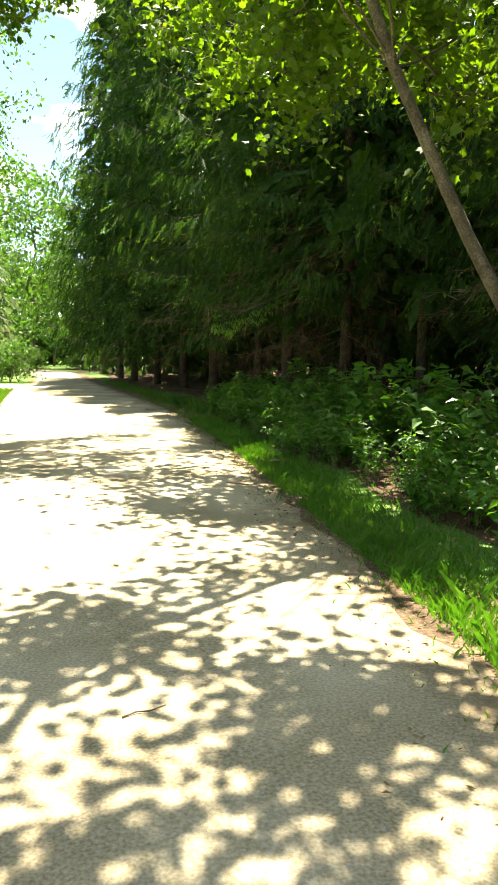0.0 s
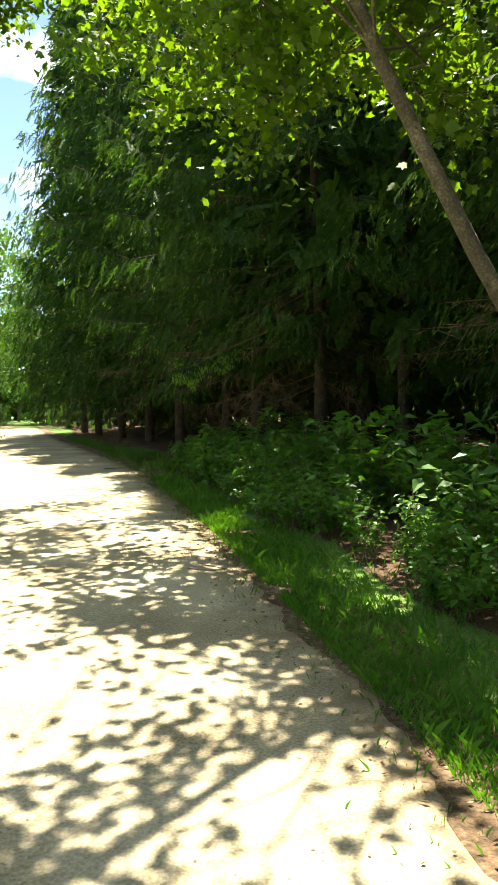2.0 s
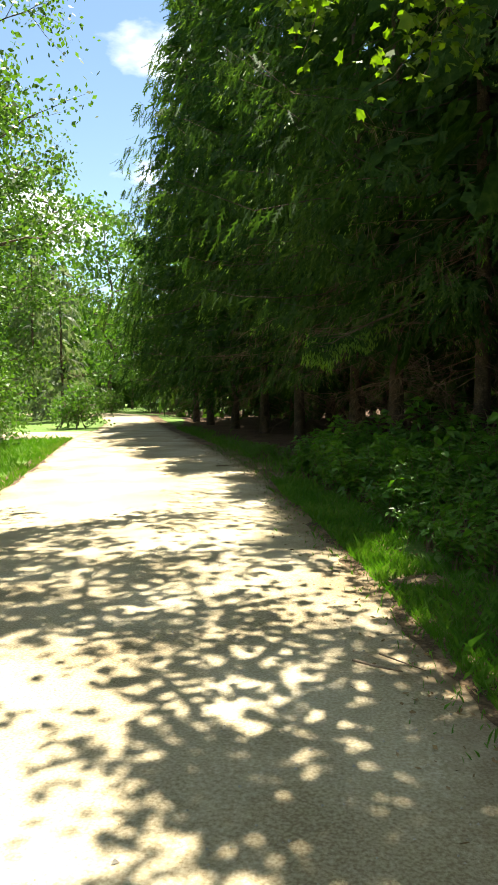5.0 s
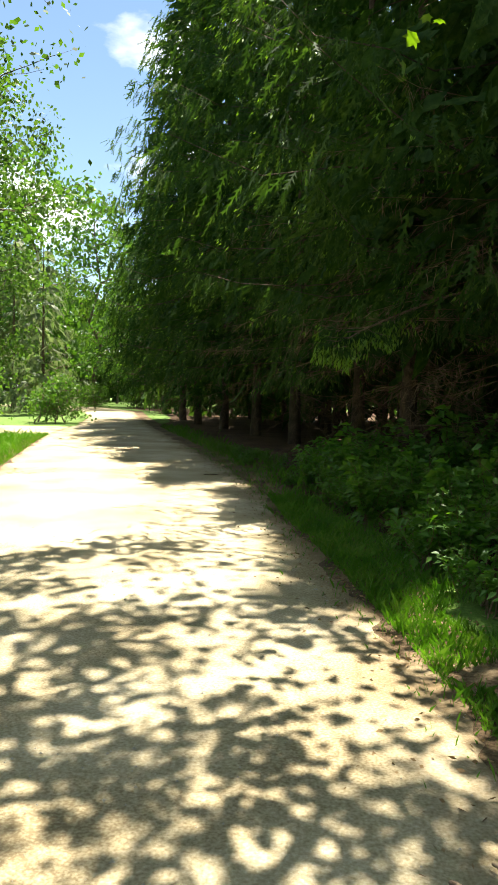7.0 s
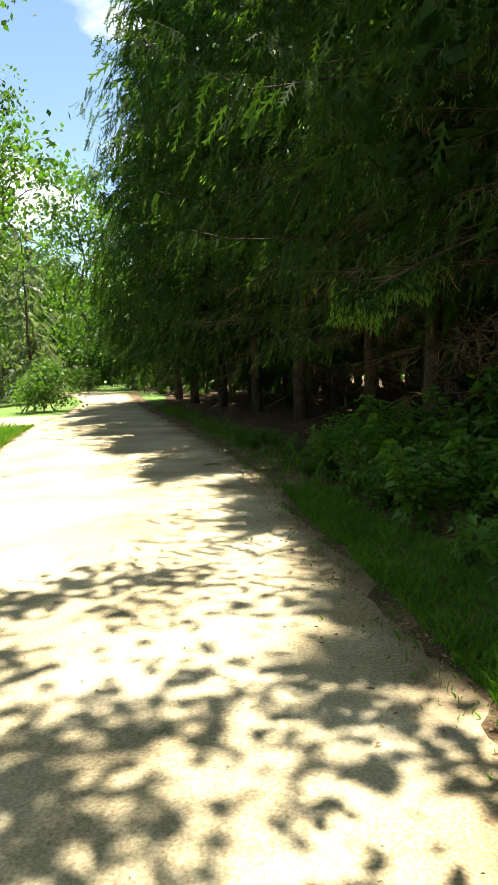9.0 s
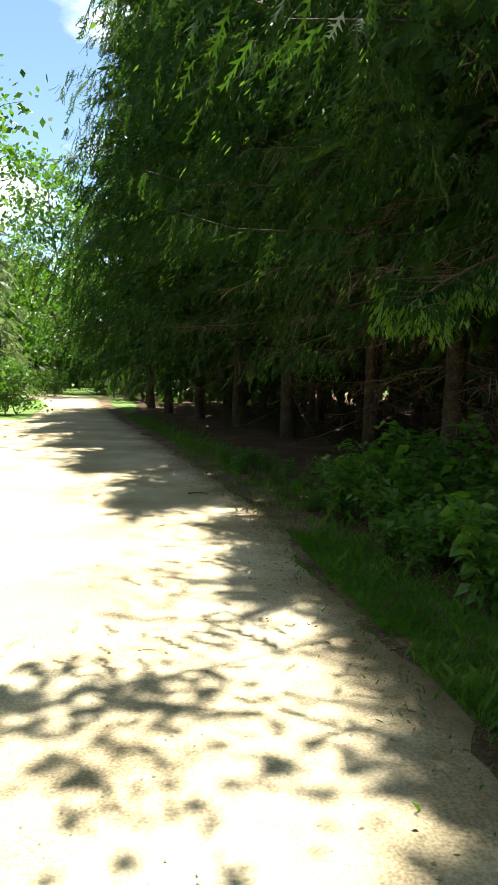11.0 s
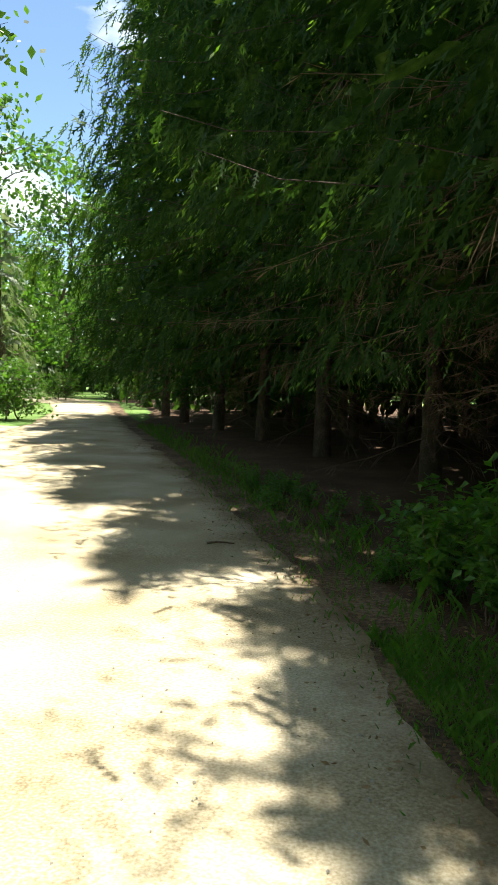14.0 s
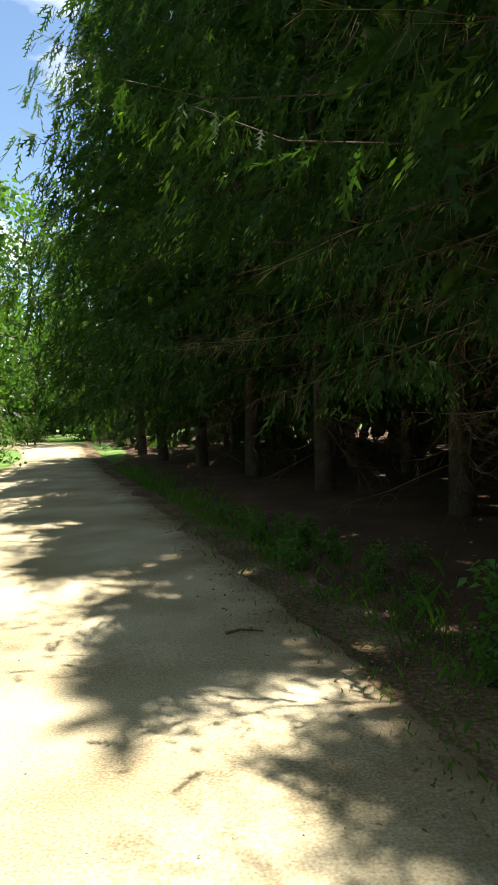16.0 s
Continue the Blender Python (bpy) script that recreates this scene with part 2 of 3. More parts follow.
for i in range(40):
    x0, x1 = -9.0 - i * 0.8, -9.0 - (i + 1) * 0.8
    o0, o1 = (0.004 * (x0 + 9) ** 2, 0.004 * (x1 + 9) ** 2)
    side_q.append([(x0, 28.2 + o0, 0.009), (x0, 32.8 + o0, 0.009), (x1, 32.8 + o1, 0.009), (x1, 28.2 + o1, 0.009)])
tagged(new("road_branch", weld(sheet("road_branch", side_q, 4, GRAVEL))), "pale gravel side road turning off between grass", kind="structure")
yf = np.concatenate([np.arange(-30, 5, 0.5), np.arange(5, 30, 0.2), np.arange(30, 62, 1.0)])
fl = edge(RIGHT, yf) + 0.55 + 0.5 * np.array([noise.noise((0.35 * t, 5, 0)) for t in yf]) + np.interp(yf, [6, 12, 15, 18, 29, 35, 42], [0.5, 0.4, -0.1, -0.6, -0.6, -0.2, 1.0])
tagged(new("forest_floor", band("forest_floor", yf, fl, fl + 60, LITTER, 0.006, 0.0, 6)), "brown spruce needle litter under the trees", kind="structure")


DIRT = mat("edge_dirt", [(0.38, (0.05, 0.032, 0.016)), (0.5, (0.12, 0.075, 0.04)), (0.63, (0.22, 0.16, 0.095))], 1.6, 0.95, 0.7, 60, second=35)
ye = np.concatenate([np.arange(-4, 30, 0.1), np.arange(30, 54, 0.5)])
inner_edge = edge(RIGHT, ye) - 0.16 + 0.9 * ragged(ye, 8.0) + 0.9 * ragged(ye * 1.7, 21.0)
tagged(new("road_shoulder", band("road_shoulder", ye, inner_edge, edge(RIGHT, ye) + 0.42 + ragged(ye, 31.0), DIRT, 0.0185, 0.0, 4)), "brown trodden dirt along the gravel edge", kind="structure")
yl = np.concatenate([np.arange(-4, 28, 0.1)])
tagged(new("road_shoulder", band("road_shoulder", yl, edge(LEFT, yl) - 0.3 + ragged(yl, 41.0), edge(LEFT, yl) + 0.08 + 1.3 * ragged(yl, 2.0) + 0.8 * ragged(yl * 1.7, 51.0), DIRT, 0.0185, 0.0, 4)),
       "brown trodden dirt along the mown verge", kind="structure")


# ---- spruces ----
def toothed(teeth):
    """Outline of a hanging spray: a thin rib with narrow shoots that point down and out on both sides."""
    right, left = [], []
    for j in range(teeth):
        a = (j + 0.3) / (teeth + 0.6)
        w = 0.5 * (1 - 0.55 * a) * (1.0 if j % 2 else 0.75)
        right += [(0.05, a), (w, min(0.97, a + 0.2)), (0.055, a + 0.55 / (teeth + 0.6))]
        b = (j + 0.75) / (teeth + 0.6)
        left += [(-0.05, b), (-w * 0.95, min(0.97, b + 0.19)), (-0.055, b + 0.5 / (teeth + 0.6))]
    return np.array([(0.0, 0.0)] + right + [(0.0, 1.0)] + [(x, y) for x, y in left[::-1]])


COMB = toothed(4)


def strands(p, flow, long, twigs, size, r, down=0.9):
    """Hanging branchlets: short pointed needle shoots set along a line that bends down from p."""
    n = len(p)
    flow = unit(flow)
    across = unit(np.cross(flow, np.array([0, 0, 1.0]) + r.normal(0, 0.4, (n, 3))))
    quads, ends = [], None
    for j in range(twigs):
        f = (j + r.random(n) * 0.8) / twigs
        q = p + flow * (long * f)[:, None]
        q[:, 2] -= long * f * f * 0.45
        way = flow * 0.8 + across * ((1 if j % 2 else -1) * r.uniform(0.3, 1.0, n))[:, None] + np.array([0, 0, -down]) + r.normal(0, 0.18, (n, 3))
        L = size * r.uniform(0.7, 1.3, n) * (1.15 - 0.4 * f)
        quads.append(blades(q, way, L, L * r.uniform(0.13, 0.22, n), 0.12, r))
        ends = q
    return np.concatenate(quads), ends


def curtains(p, flow, along, long, wide, r, shape=COMB):
    """Toothed hanging sprays whose flat side follows the bough, so that they close into a fringe."""
    n = len(p)
    way = unit(flow)
    side = along + r.normal(0, 0.35, (n, 3))
    side = unit(side - way * (side * way).sum(1, keepdims=True))
    up = np.cross(side, way)
    x, y = shape[None, :, :1] * r.choice([-1.0, 1.0], n)[:, None, None], shape[None, :, 1:]
    L, W = long[:, None, None], wide[:, None, None]
    bend = r.uniform(-0.25, 0.25, (n, 1, 1))
    return p[:, None] + W * side[:, None] * x + L * (way[:, None] * y + up[:, None] * (bend * y * y - 0.3 * np.abs(x) * W))


def spruce_meshes(height, reach, low, seed, fine=0.0, per_metre=20, coarse=8, dead=60, trunk_r=0.13, inner=12, close=1.0, limbs=True, drop=0.26, big=1.0, slim=0.85):
    """Trunk, tiers of sagging boughs fringed with hanging branchlets, dead lower twigs. Under the height fine the fringe is set with small shoots."""
    r = np.random.default_rng(seed)
    zs = np.linspace(0, height, 14)
    line = np.stack([np.cumsum(r.normal(0, 0.02, 14)), np.cumsum(r.normal(0, 0.02, 14)), zs], 1)
    line[0, :2] = 0
    rad = trunk_r * (1 - zs / height) ** 0.8 + 0.012
    rad[0] *= 1.35
    wood = [tube(line, rad, 9 if limbs else 6)]
    combs, core, shoots, tips = [], [], [], []
    count = int((height - low) * 6.0 * close)
    for i in range(count):
        z = low + (height - low) * (i + r.random()) / count
        u = (z - low) / (height - low)
        L = reach * min(1.0, (1 - u) * 1.15) ** slim * r.uniform(0.6, 1.08) * (0.8 + 0.2 * min(1, u * 9)) + 0.2
        a = i * 2.39996 + r.normal(0, 0.3)
        out = np.array([math.cos(a), math.sin(a), 0])
        lat = np.array([-out[1], out[0], 0])
        base = np.array([np.interp(z, zs, line[:, 0]), np.interp(z, zs, line[:, 1]), z])
        end = base + out * L + np.array([0, 0, -L * (drop - 0.42 * u) + r.normal(0, 0.15)])
        pts = limb(base, end, L * 0.09, 6, 0.02 * L, r)
        pts[5, 2] += 0.04 * L
        if limbs:
            wood.append(tube(pts, np.linspace(0.012, 0.003, 6) * (0.4 + 0.25 * L), 3))
        detailed = z < fine and (out[0] < 0.45 or z < 6.5)
        n = max(4, int(L * (per_metre if detailed else coarse)))
        s = r.uniform(0.2, 1.0, n) ** 0.7
        k = s * 5
        i0 = np.minimum(k.astype(int), 4)
        p = pts[i0] + (pts[i0 + 1] - pts[i0]) * (k - i0)[:, None]
        # side branches spread the fringe into a flat, sagging plate that narrows to its tip
        spread = r.normal(0, 1, n) * (0.1 + L * 0.15 * (1.12 - s))
        p = p + lat * spread[:, None] + out * (np.abs(spread) * 0.5)[:, None]
        p[:, 2] -= np.abs(spread) * 0.22
        flow = out * r.uniform(0.1, 0.7, n)[:, None] + lat * (np.sign(spread) * r.uniform(0, 0.5, n))[:, None] + np.array([0, 0, -1.0]) * r.uniform(0.3, 1.5, n)[:, None]
        along = unit(end - base) * r.uniform(0.2, 1.0, n)[:, None] + lat * r.normal(0, 0.7, n)[:, None]
        if detailed:
            long = r.gamma(6, 0.048, n) * (1.35 - 0.65 * s) + 0.08
            combs.append(curtains(p, flow, along, long, long * r.uniform(0.32, 0.46, n), r))
            part = r.random(n) < 0.5
            quads, ends = strands(p[part], flow[part], long[part] * 1.15, 8, 0.075, r, 0.6)
            shoots.append(quads)
            pick = (r.random(len(ends)) < 0.35) | (s[part] > 0.95)
            e = ends[pick]
            for j in range(4):
                q = e + r.normal(0, 0.025, e.shape)
                S = r.uniform(0.05, 0.085, len(e))
                tips.append(blades(q, flow[part][pick] * 0.5 + out * 0.5 + lat * r.normal(0, 0.4, len(e))[:, None] + np.array([0, 0, -0.5]), S, S * 0.26, 0.15, r))
        else:
            long = (r.gamma(6, 0.08, n) * (1.35 - 0.6 * s) + 0.12) * (1.0 if limbs else 1.45)
            combs.append(curtains(p, flow, along, long, long * r.uniform(0.35, 0.5, n), r, COMB if limbs else SAW))
            if limbs:
                # pale tips here paint the sunlit look of the bough ends
                pick = r.random(n) < 0.6
                S = r.uniform(0.09, 0.16, pick.sum())
                tips.append(blades(p[pick] + flow[pick] * 0.1, out + flow[pick] * 0.6, S, S * 0.25, 0.15, r))
        # broad needle plates added close to the trunk, to keep light out of the crown
        m = int(inner * (0.5 + L / reach))
        q = base + (end - base) * r.uniform(0.03, 0.55, m)[:, None] + lat * r.normal(0, 0.09 * L, m)[:, None] - np.array([0, 0, 0.1])
        core.append(tassels(q, out * 0.6 + lat * r.normal(0, 0.8, m)[:, None] + np.array([0, 0, -0.5]), r.uniform(0.5, 1.0, m), r.uniform(0.25, 0.5, m) * big, r))
    parts = [("trunk", weld(sheet("trunk", np.concatenate(wood), 4, BARK)), "", "")]
    dry = []
    for i in range(dead):
        z = r.uniform(0.7, low + 2.6)
        a = r.uniform(0, 2 * math.pi)
        L = r.uniform(0.4, 1.0) * reach * 0.75 * min(1, 0.4 + z / (low + 2))
        out = np.array([math.cos(a), math.sin(a), 0])
        pts = limb((0, 0, z), out * L + np.array([0, 0, z - L * r.uniform(0.05, 0.45)]), 0.05, 5, 0.05, r)
        dry.append(tube(pts, np.linspace(0.010, 0.003, 5), 3))
        m = int(L * 15)
        k = r.uniform(0.8, 4, m)
        i0 = np.minimum(k.astype(int), 3)
        q = pts[i0] + (pts[i0 + 1] - pts[i0]) * (k - i0)[:, None]
        way = out * 0.5 + r.normal(0, 0.5, (m, 3)) + np.array([0, 0, -0.7])
        S = r.uniform(0.12, 0.5, m)
        dry.append(blades(q, way, S, 0.009, 0.3, r))
        dry.append(blades(q + unit(way) * (S * 0.4)[:, None], way + r.normal(0, 0.6, (m, 3)), S * 0.5, 0.006, 0.3, r))
    parts.append(("dead_twig", sheet("dead_twig", np.concatenate(dry), 4, TWIG), "dry brown leafless lower twigs", "stuff"))
    parts.append(("needles", sheet("needles", np.concatenate(combs), len(COMB if limbs else SAW), SPRUCE), "", "stuff"))
    parts.append(("shade_core", sheet("shade_core", np.concatenate(core), len(SAW), SPRUCE), "broad needle plates added inside the crown to block light", "stuff"))
    if shoots:
        parts.append(("branchlet", sheet("branchlet", np.concatenate(shoots), 4, SPRUCE), "fine hanging needle twigs", "stuff"))
    if tips:
        parts.append(("young_and_lit_shoots", sheet("young_and_lit_shoots", np.concatenate(tips), 4, SPRUCE_TIP), "fresh light green shoots, also coloured in for sunlit bough ends", "stuff"))
    return parts


def spruce(x, y, parts, turn, grow=1.0, group="spruces along the road"):
    e = thing("spruce_tree", parts, "tall dark green spruce with drooping boughs above needle litter", "spruce tree", group)
    e.matrix_basis = pose(x, y, 0, 0, 0, turn) @ Matrix.Diagonal((grow, grow, grow, 1))
    return e


NEAR_A = spruce_meshes(20, 5.0, 3.0, 11, 9.5, 22, 6, 80, 0.13, 16, big=0.6, slim=1.7)
NEAR_B = spruce_meshes(21, 5.2, 3.1, 12, 9.5, 22, 6, 80, 0.14, 16, big=0.6, slim=1.5)
NEXT = spruce_meshes(22, 5.1, 2.7, 16, 11.0, 18, 6, 60, 0.13, 16, big=0.65, slim=1.1)
MID = spruce_meshes(23, 5.2, 2.5, 15, 0.0, 0, 8, 40, 0.13, 12)
FAR = spruce_meshes(19, 3.8, 2.6, 13, 0.0, 0, 5, 8, 0.11, 8, 0.7, False, big=0.9)
FAR_B = spruce_meshes(17, 3.6, 2.2, 14, 0.0, 0, 5, 8, 0.10, 8, 0.7, False, big=0.9)
front = [(6.6, 13.4, NEAR_B, -20, 0.75), (2.2, 16.9, NEAR_A, -12, 1.0), (1.0, 19.6, NEAR_B, -25, 1.0), (0.3, 23.2, NEXT, 0, 1.0), (-1.3, 26.6, NEXT, 30, 1.04),
         (-2.7, 30.0, MID, 160, 1.0), (-4.2, 33.4, MID, 250, 1.0), (-5.8, 37.0, MID, 10, 1.0), (-7.2, 41.0, MID, 130, 1.0), (5.8, 9.8, NEXT, -15, 0.95)]
for x, y, parts, turn, grow in front:
    spruce(x, y, parts, turn, grow)
pr = random.Random(5)
for row in range(5):
    for k in range(20):
        y = -16 + k * 3.2 + pr.uniform(-0.8, 0.8)
        x = 5.0 + row * 2.6 + pr.uniform(-0.7, 0.7) + np.interp(y, [8, 12, 24, 46], [0.6, 0.2, -2.2, -9.5])
        if (row > 1 and (k + row) % 2) or (y < 8.5 and row < 1):
            continue
        roadside = row < 1 and 5 < y < 15
        x += 1.3 * roadside
        spruce(x, y, NEXT if roadside else (FAR, FAR_B)[(row + k) % 2], pr.uniform(-40, 10) if roadside else pr.uniform(0, 360), pr.uniform(0.85, 1.08), "spruces in the wood")


# low spruces added behind the trunks to block light from the open horizon
FILLER_SPRUCE = spruce_meshes(8.0, 2.5, 0.25, 17, 0.0, 0, 3, 4, 0.07, 4, 0.6, False, big=1.2)
for k in range(46):
    y = -8 + (k % 23) * 2.7 + pr.uniform(-0.6, 0.6)
    x = (13.5 if k < 23 else 16.5) + pr.uniform(-1.2, 1.2) + np.interp(y, [8, 24, 46], [0.6, -2.2, -9.5])
    if k % 23 > 20:
        x -= 5.0 if k < 23 else 10.0
    e = thing("filler_spruce", FILLER_SPRUCE, "dense young spruce branched down to the needle litter, added to close bright gaps", "spruce tree", "young spruces deep in the wood")
    e.matrix_basis = pose(x, y, 0, 0, 0, pr.uniform(0, 360)) @ Matrix.Diagonal((1, 1, 1, 1))


# more of them added where bright lawn showed between the far trunks
for k, (x, y) in enumerate([(-6.6, 46.0), (-4.2, 44.0), (-1.8, 42.0), (-8.6, 49.0), (0.6, 40.5), (-3.0, 48.0), (3.0, 39.0), (-6.0, 51.5)]):
    e = thing("filler_spruce", FILLER_SPRUCE, "dense young spruce branched down to the needle litter, added to close bright gaps", "spruce tree", "young spruces deep in the wood")
    e.matrix_basis = pose(x, y, 0, 0, 0, 77 * k)


# ---- broadleaf trees ----
def broadleaf_meshes(height, spread, low, leaves, seed, leaf=0.09, bark=MAPLE_BARK, green=LEAF, airy=0.3, trunk_r=0.14, stems=1, twigs=8):
    r = np.random.default_rng(seed)
    wood, P = [], []
    for st in range(stems):
        foot = np.array([0, 0, 0]) if stems == 1 else np.append(r.normal(0, 0.25, 2), 0)
        top = np.array([r.normal(0, 0.08 * height), r.normal(0, 0.08 * height), height * r.uniform(0.85, 1)])
        line = limb(foot, top, 0, 8, 0.025 * height, r)
        line[0] = foot
        wood.append(tube(line, np.linspace(trunk_r, 0.012, 8), 8))
        nb = int(16 / stems) + 4
        for i in range(nb):
            u = low + (1 - low) * (i + r.random()) / nb
            k = u * 7
            i0 = min(int(k), 6)
            base = line[i0] + (line[i0 + 1] - line[i0]) * (k - i0)
            a = i * 2.4 + r.normal(0, 0.4)
            L = spread * (1.05 - 0.75 * abs(u - 0.45)) * r.uniform(0.55, 1.0) * (1 - 0.35 * u)
            end = base + np.array([math.cos(a) * L, math.sin(a) * L, L * r.uniform(0.1, 0.6)])
            pts = limb(base, end, -0.05 * L, 6, 0.05 * L, r)
            wood.append(tube(pts, np.linspace(trunk_r * 0.35, 0.006, 6), 4))
            for j in range(twigs):
                q = pts[r.integers(2, 6)]
                e = q + unit(end - base + r.normal(0, 0.9, 3) * L * 0.7) * L * r.uniform(0.2, 0.5)
                wood.append(tube(limb(q, e, 0, 3, 0.03, r), np.linspace(0.010, 0.003, 3), 3))
                for s in np.linspace(0.3, 1, 4):
                    P.append(q + (e - q) * s)
    P = np.array(P)
    pick = r.integers(0, len(P), leaves)
    p = P[pick] + r.normal(0, airy, (leaves, 3)) * (1, 1, 0.7)
    p[:, 2] = np.maximum(p[:, 2], 0.05)
    way = r.normal(0, 1, (leaves, 3)) + np.array([0, 0, -0.35])
    S = r.uniform(0.6, 1.3, leaves)
    return [("trunk", weld(sheet("trunk", np.concatenate(wood), 4, bark)), "", ""),
            ("leaves", sheet("leaves", blades(p, way, S * leaf, S * leaf * 0.62, 0.1, r), 4, green), "", "stuff")]


TREE_A = broadleaf_meshes(12, 3.6, 0.18, 9500, 21, 0.15, airy=0.32)
TREE_B = broadleaf_meshes(13.5, 3.8, 0.18, 9500, 22, 0.15, green=LEAF_PALE, airy=0.32)
AIRY = broadleaf_meshes(15, 4.6, 0.25, 7500, 23, 0.125, green=LEAF_PALE, airy=0.26)
TREE_FAR = broadleaf_meshes(13, 4.0, 0.12, 3000, 28, 0.30, green=LEAF_PALE, airy=0.55, twigs=4)
BUSH_A = broadleaf_meshes(2.8, 1.5, 0.05, 4300, 24, 0.10, green=LEAF_PALE, airy=0.26, trunk_r=0.03, stems=4)
BUSH_B = broadleaf_meshes(3.6, 1.7, 0.05, 4300, 25, 0.12, green=LEAF_PALE, airy=0.3, trunk_r=0.035, stems=4)
BUSH_LOW = broadleaf_meshes(1.15, 0.95, 0.05, 2600, 26, 0.10, green=LEAF_PALE, airy=0.16, trunk_r=0.02, stems=5)


def tree(x, y, parts, turn=0.0, grow=1.0, name="broadleaf_tree", label="leafy green broadleaf tree standing behind the verge", cat="tree", group="trees across the road"):
    e = thing(name, parts, label, cat, group)
    e.matrix_basis = pose(x, y, 0, 0, 0, turn) @ Matrix.Diagonal((grow, grow, grow, 1))
    return e


for x, y, p, t, g in [(-9.8, 14.5, TREE_A, 0, 1.05), (-10.6, 18.5, TREE_B, 80, 1.1), (-11.2, 24.0, TREE_A, 150, 1.15), (-14.5, 21, TREE_A, 30, 1.25), (-14.5, 26.5, TREE_B, 200, 1.1),
                      (-9.6, 9, TREE_B, 300, 0.95), (-9.8, 2, TREE_A, 120, 0.9), (-10, -6, TREE_B, 10, 0.9), (-18, 36, AIRY, 60, 1.1), (-23, 40, TREE_A, 240, 1.0), (-13.0, 29.5, TREE_A, 20, 1.1), (-9.9, 21.0, AIRY, 260, 1.05)]:
    tree(x, y, p, t, g)
for i, (x, y) in enumerate([(-7.6, 14.3), (-8.2, 16.7), (-8.9, 19.0), (-9.5, 21.2), (-10.2, 23.4), (-10.8, 25.3), (-9.6, 16.2), (-10.6, 19.6), (-7.0, 11.6), (-6.6, 8.6), (-6.4, 5.0), (-6.4, 1.0), (-11.6, 22.2)]):
    tree(x, y, (BUSH_A, BUSH_B)[i % 2], i * 67, 0.85 + 0.3 * ((i * 7) % 5) / 5, "roadside_bush", "dense green leafy roadside bush above mown grass", "bush", "bushes across the road")
tree(-11.6, 35.8, BUSH_LOW, 0, 1.4, "round_bush", "low rounded light green bush on the grass island", "bush", "bushes at the bend")
for i, (x, y) in enumerate([(-16.5, 56), (-14.0, 60), (-20, 58), (-11.5, 57), (-24, 55)]):
    tree(x, y, BUSH_LOW, 70 * i + 30, 1.3 + 0.2 * (i % 3), "round_bush", "low rounded light green bush at the bend of the road", "bush", "bushes at the bend")
for i, (x, y) in enumerate([(-11, 66), (-15, 68), (-19, 65), (-23, 68), (-27, 63), (-31, 66), (-7, 62), (-2, 64), (-28, 54), (-33, 50), (-35, 58), (-12, 74), (-20, 75), (-29, 76), (-18.5, 53), (-22, 51), (-13.5, 59.5), (-9, 57), (-26, 47)]):
    tree(x, y, TREE_FAR, 53 * i, 1.0 + 0.15 * (i % 3), group="trees beyond the bend", label="leafy green broadleaf tree at the far bend of the road")


# the woods that close the place all round
def distant_woods():
    r = np.random.default_rng(77)
    n = 42000
    a = r.uniform(0, 6.283, n)
    rad = 62 + r.gamma(2, 3.0, n)
    top = 11 + 3.5 * np.array([noise.noise((math.cos(t) * 9, math.sin(t) * 9, 0)) + 0.6 * noise.noise((math.cos(t) * 31, math.sin(t) * 31, 4)) for t in a])
    p = np.stack([-10 + np.cos(a) * rad, 20 + np.sin(a) * rad, top * r.beta(1.5, 1.15, n)], 1)
    s = r.uniform(0.5, 1.2, n)
    low = r.random(n) < 0.4
    p[low, 2] = r.uniform(0.0, 4.5, low.sum())
    me = sheet("distant_woods", blades(p, r.normal(0, 1, (n, 3)), s * 1.7, s * 1.4, 0.1, r), 4, LEAF)
    tagged(new("distant_woods", me), "green leafy woods closing the view all round", "woods", kind="stuff")


distant_woods()


# pines at the bend
def pine_meshes(height, reach, seed):
    parts = spruce_meshes(height, reach, 0.6, seed, 0.0, 0, 9, 6, 0.10, 4, 0.9)
    for p in parts[2:]:
        p[1].materials.clear()
        p[1].materials.append(PINE)
    return parts


PINE_M = pine_meshes(9.5, 2.6, 31)
for i, (x, y, g) in enumerate([(-15.6, 44.5, 0.95), (-18.6, 47.5, 1.1), (-13.2, 62, 1.0), (-22.5, 46, 1.0)]):
    e = thing("pine_tree", PINE_M, "grey-green young conifer standing at the road bend", "conifer", "conifers at the bend")
    e.matrix_basis = pose(x, y, 0, 0, 0, 90 * i) @ Matrix.Diagonal((g, g, g, 1))


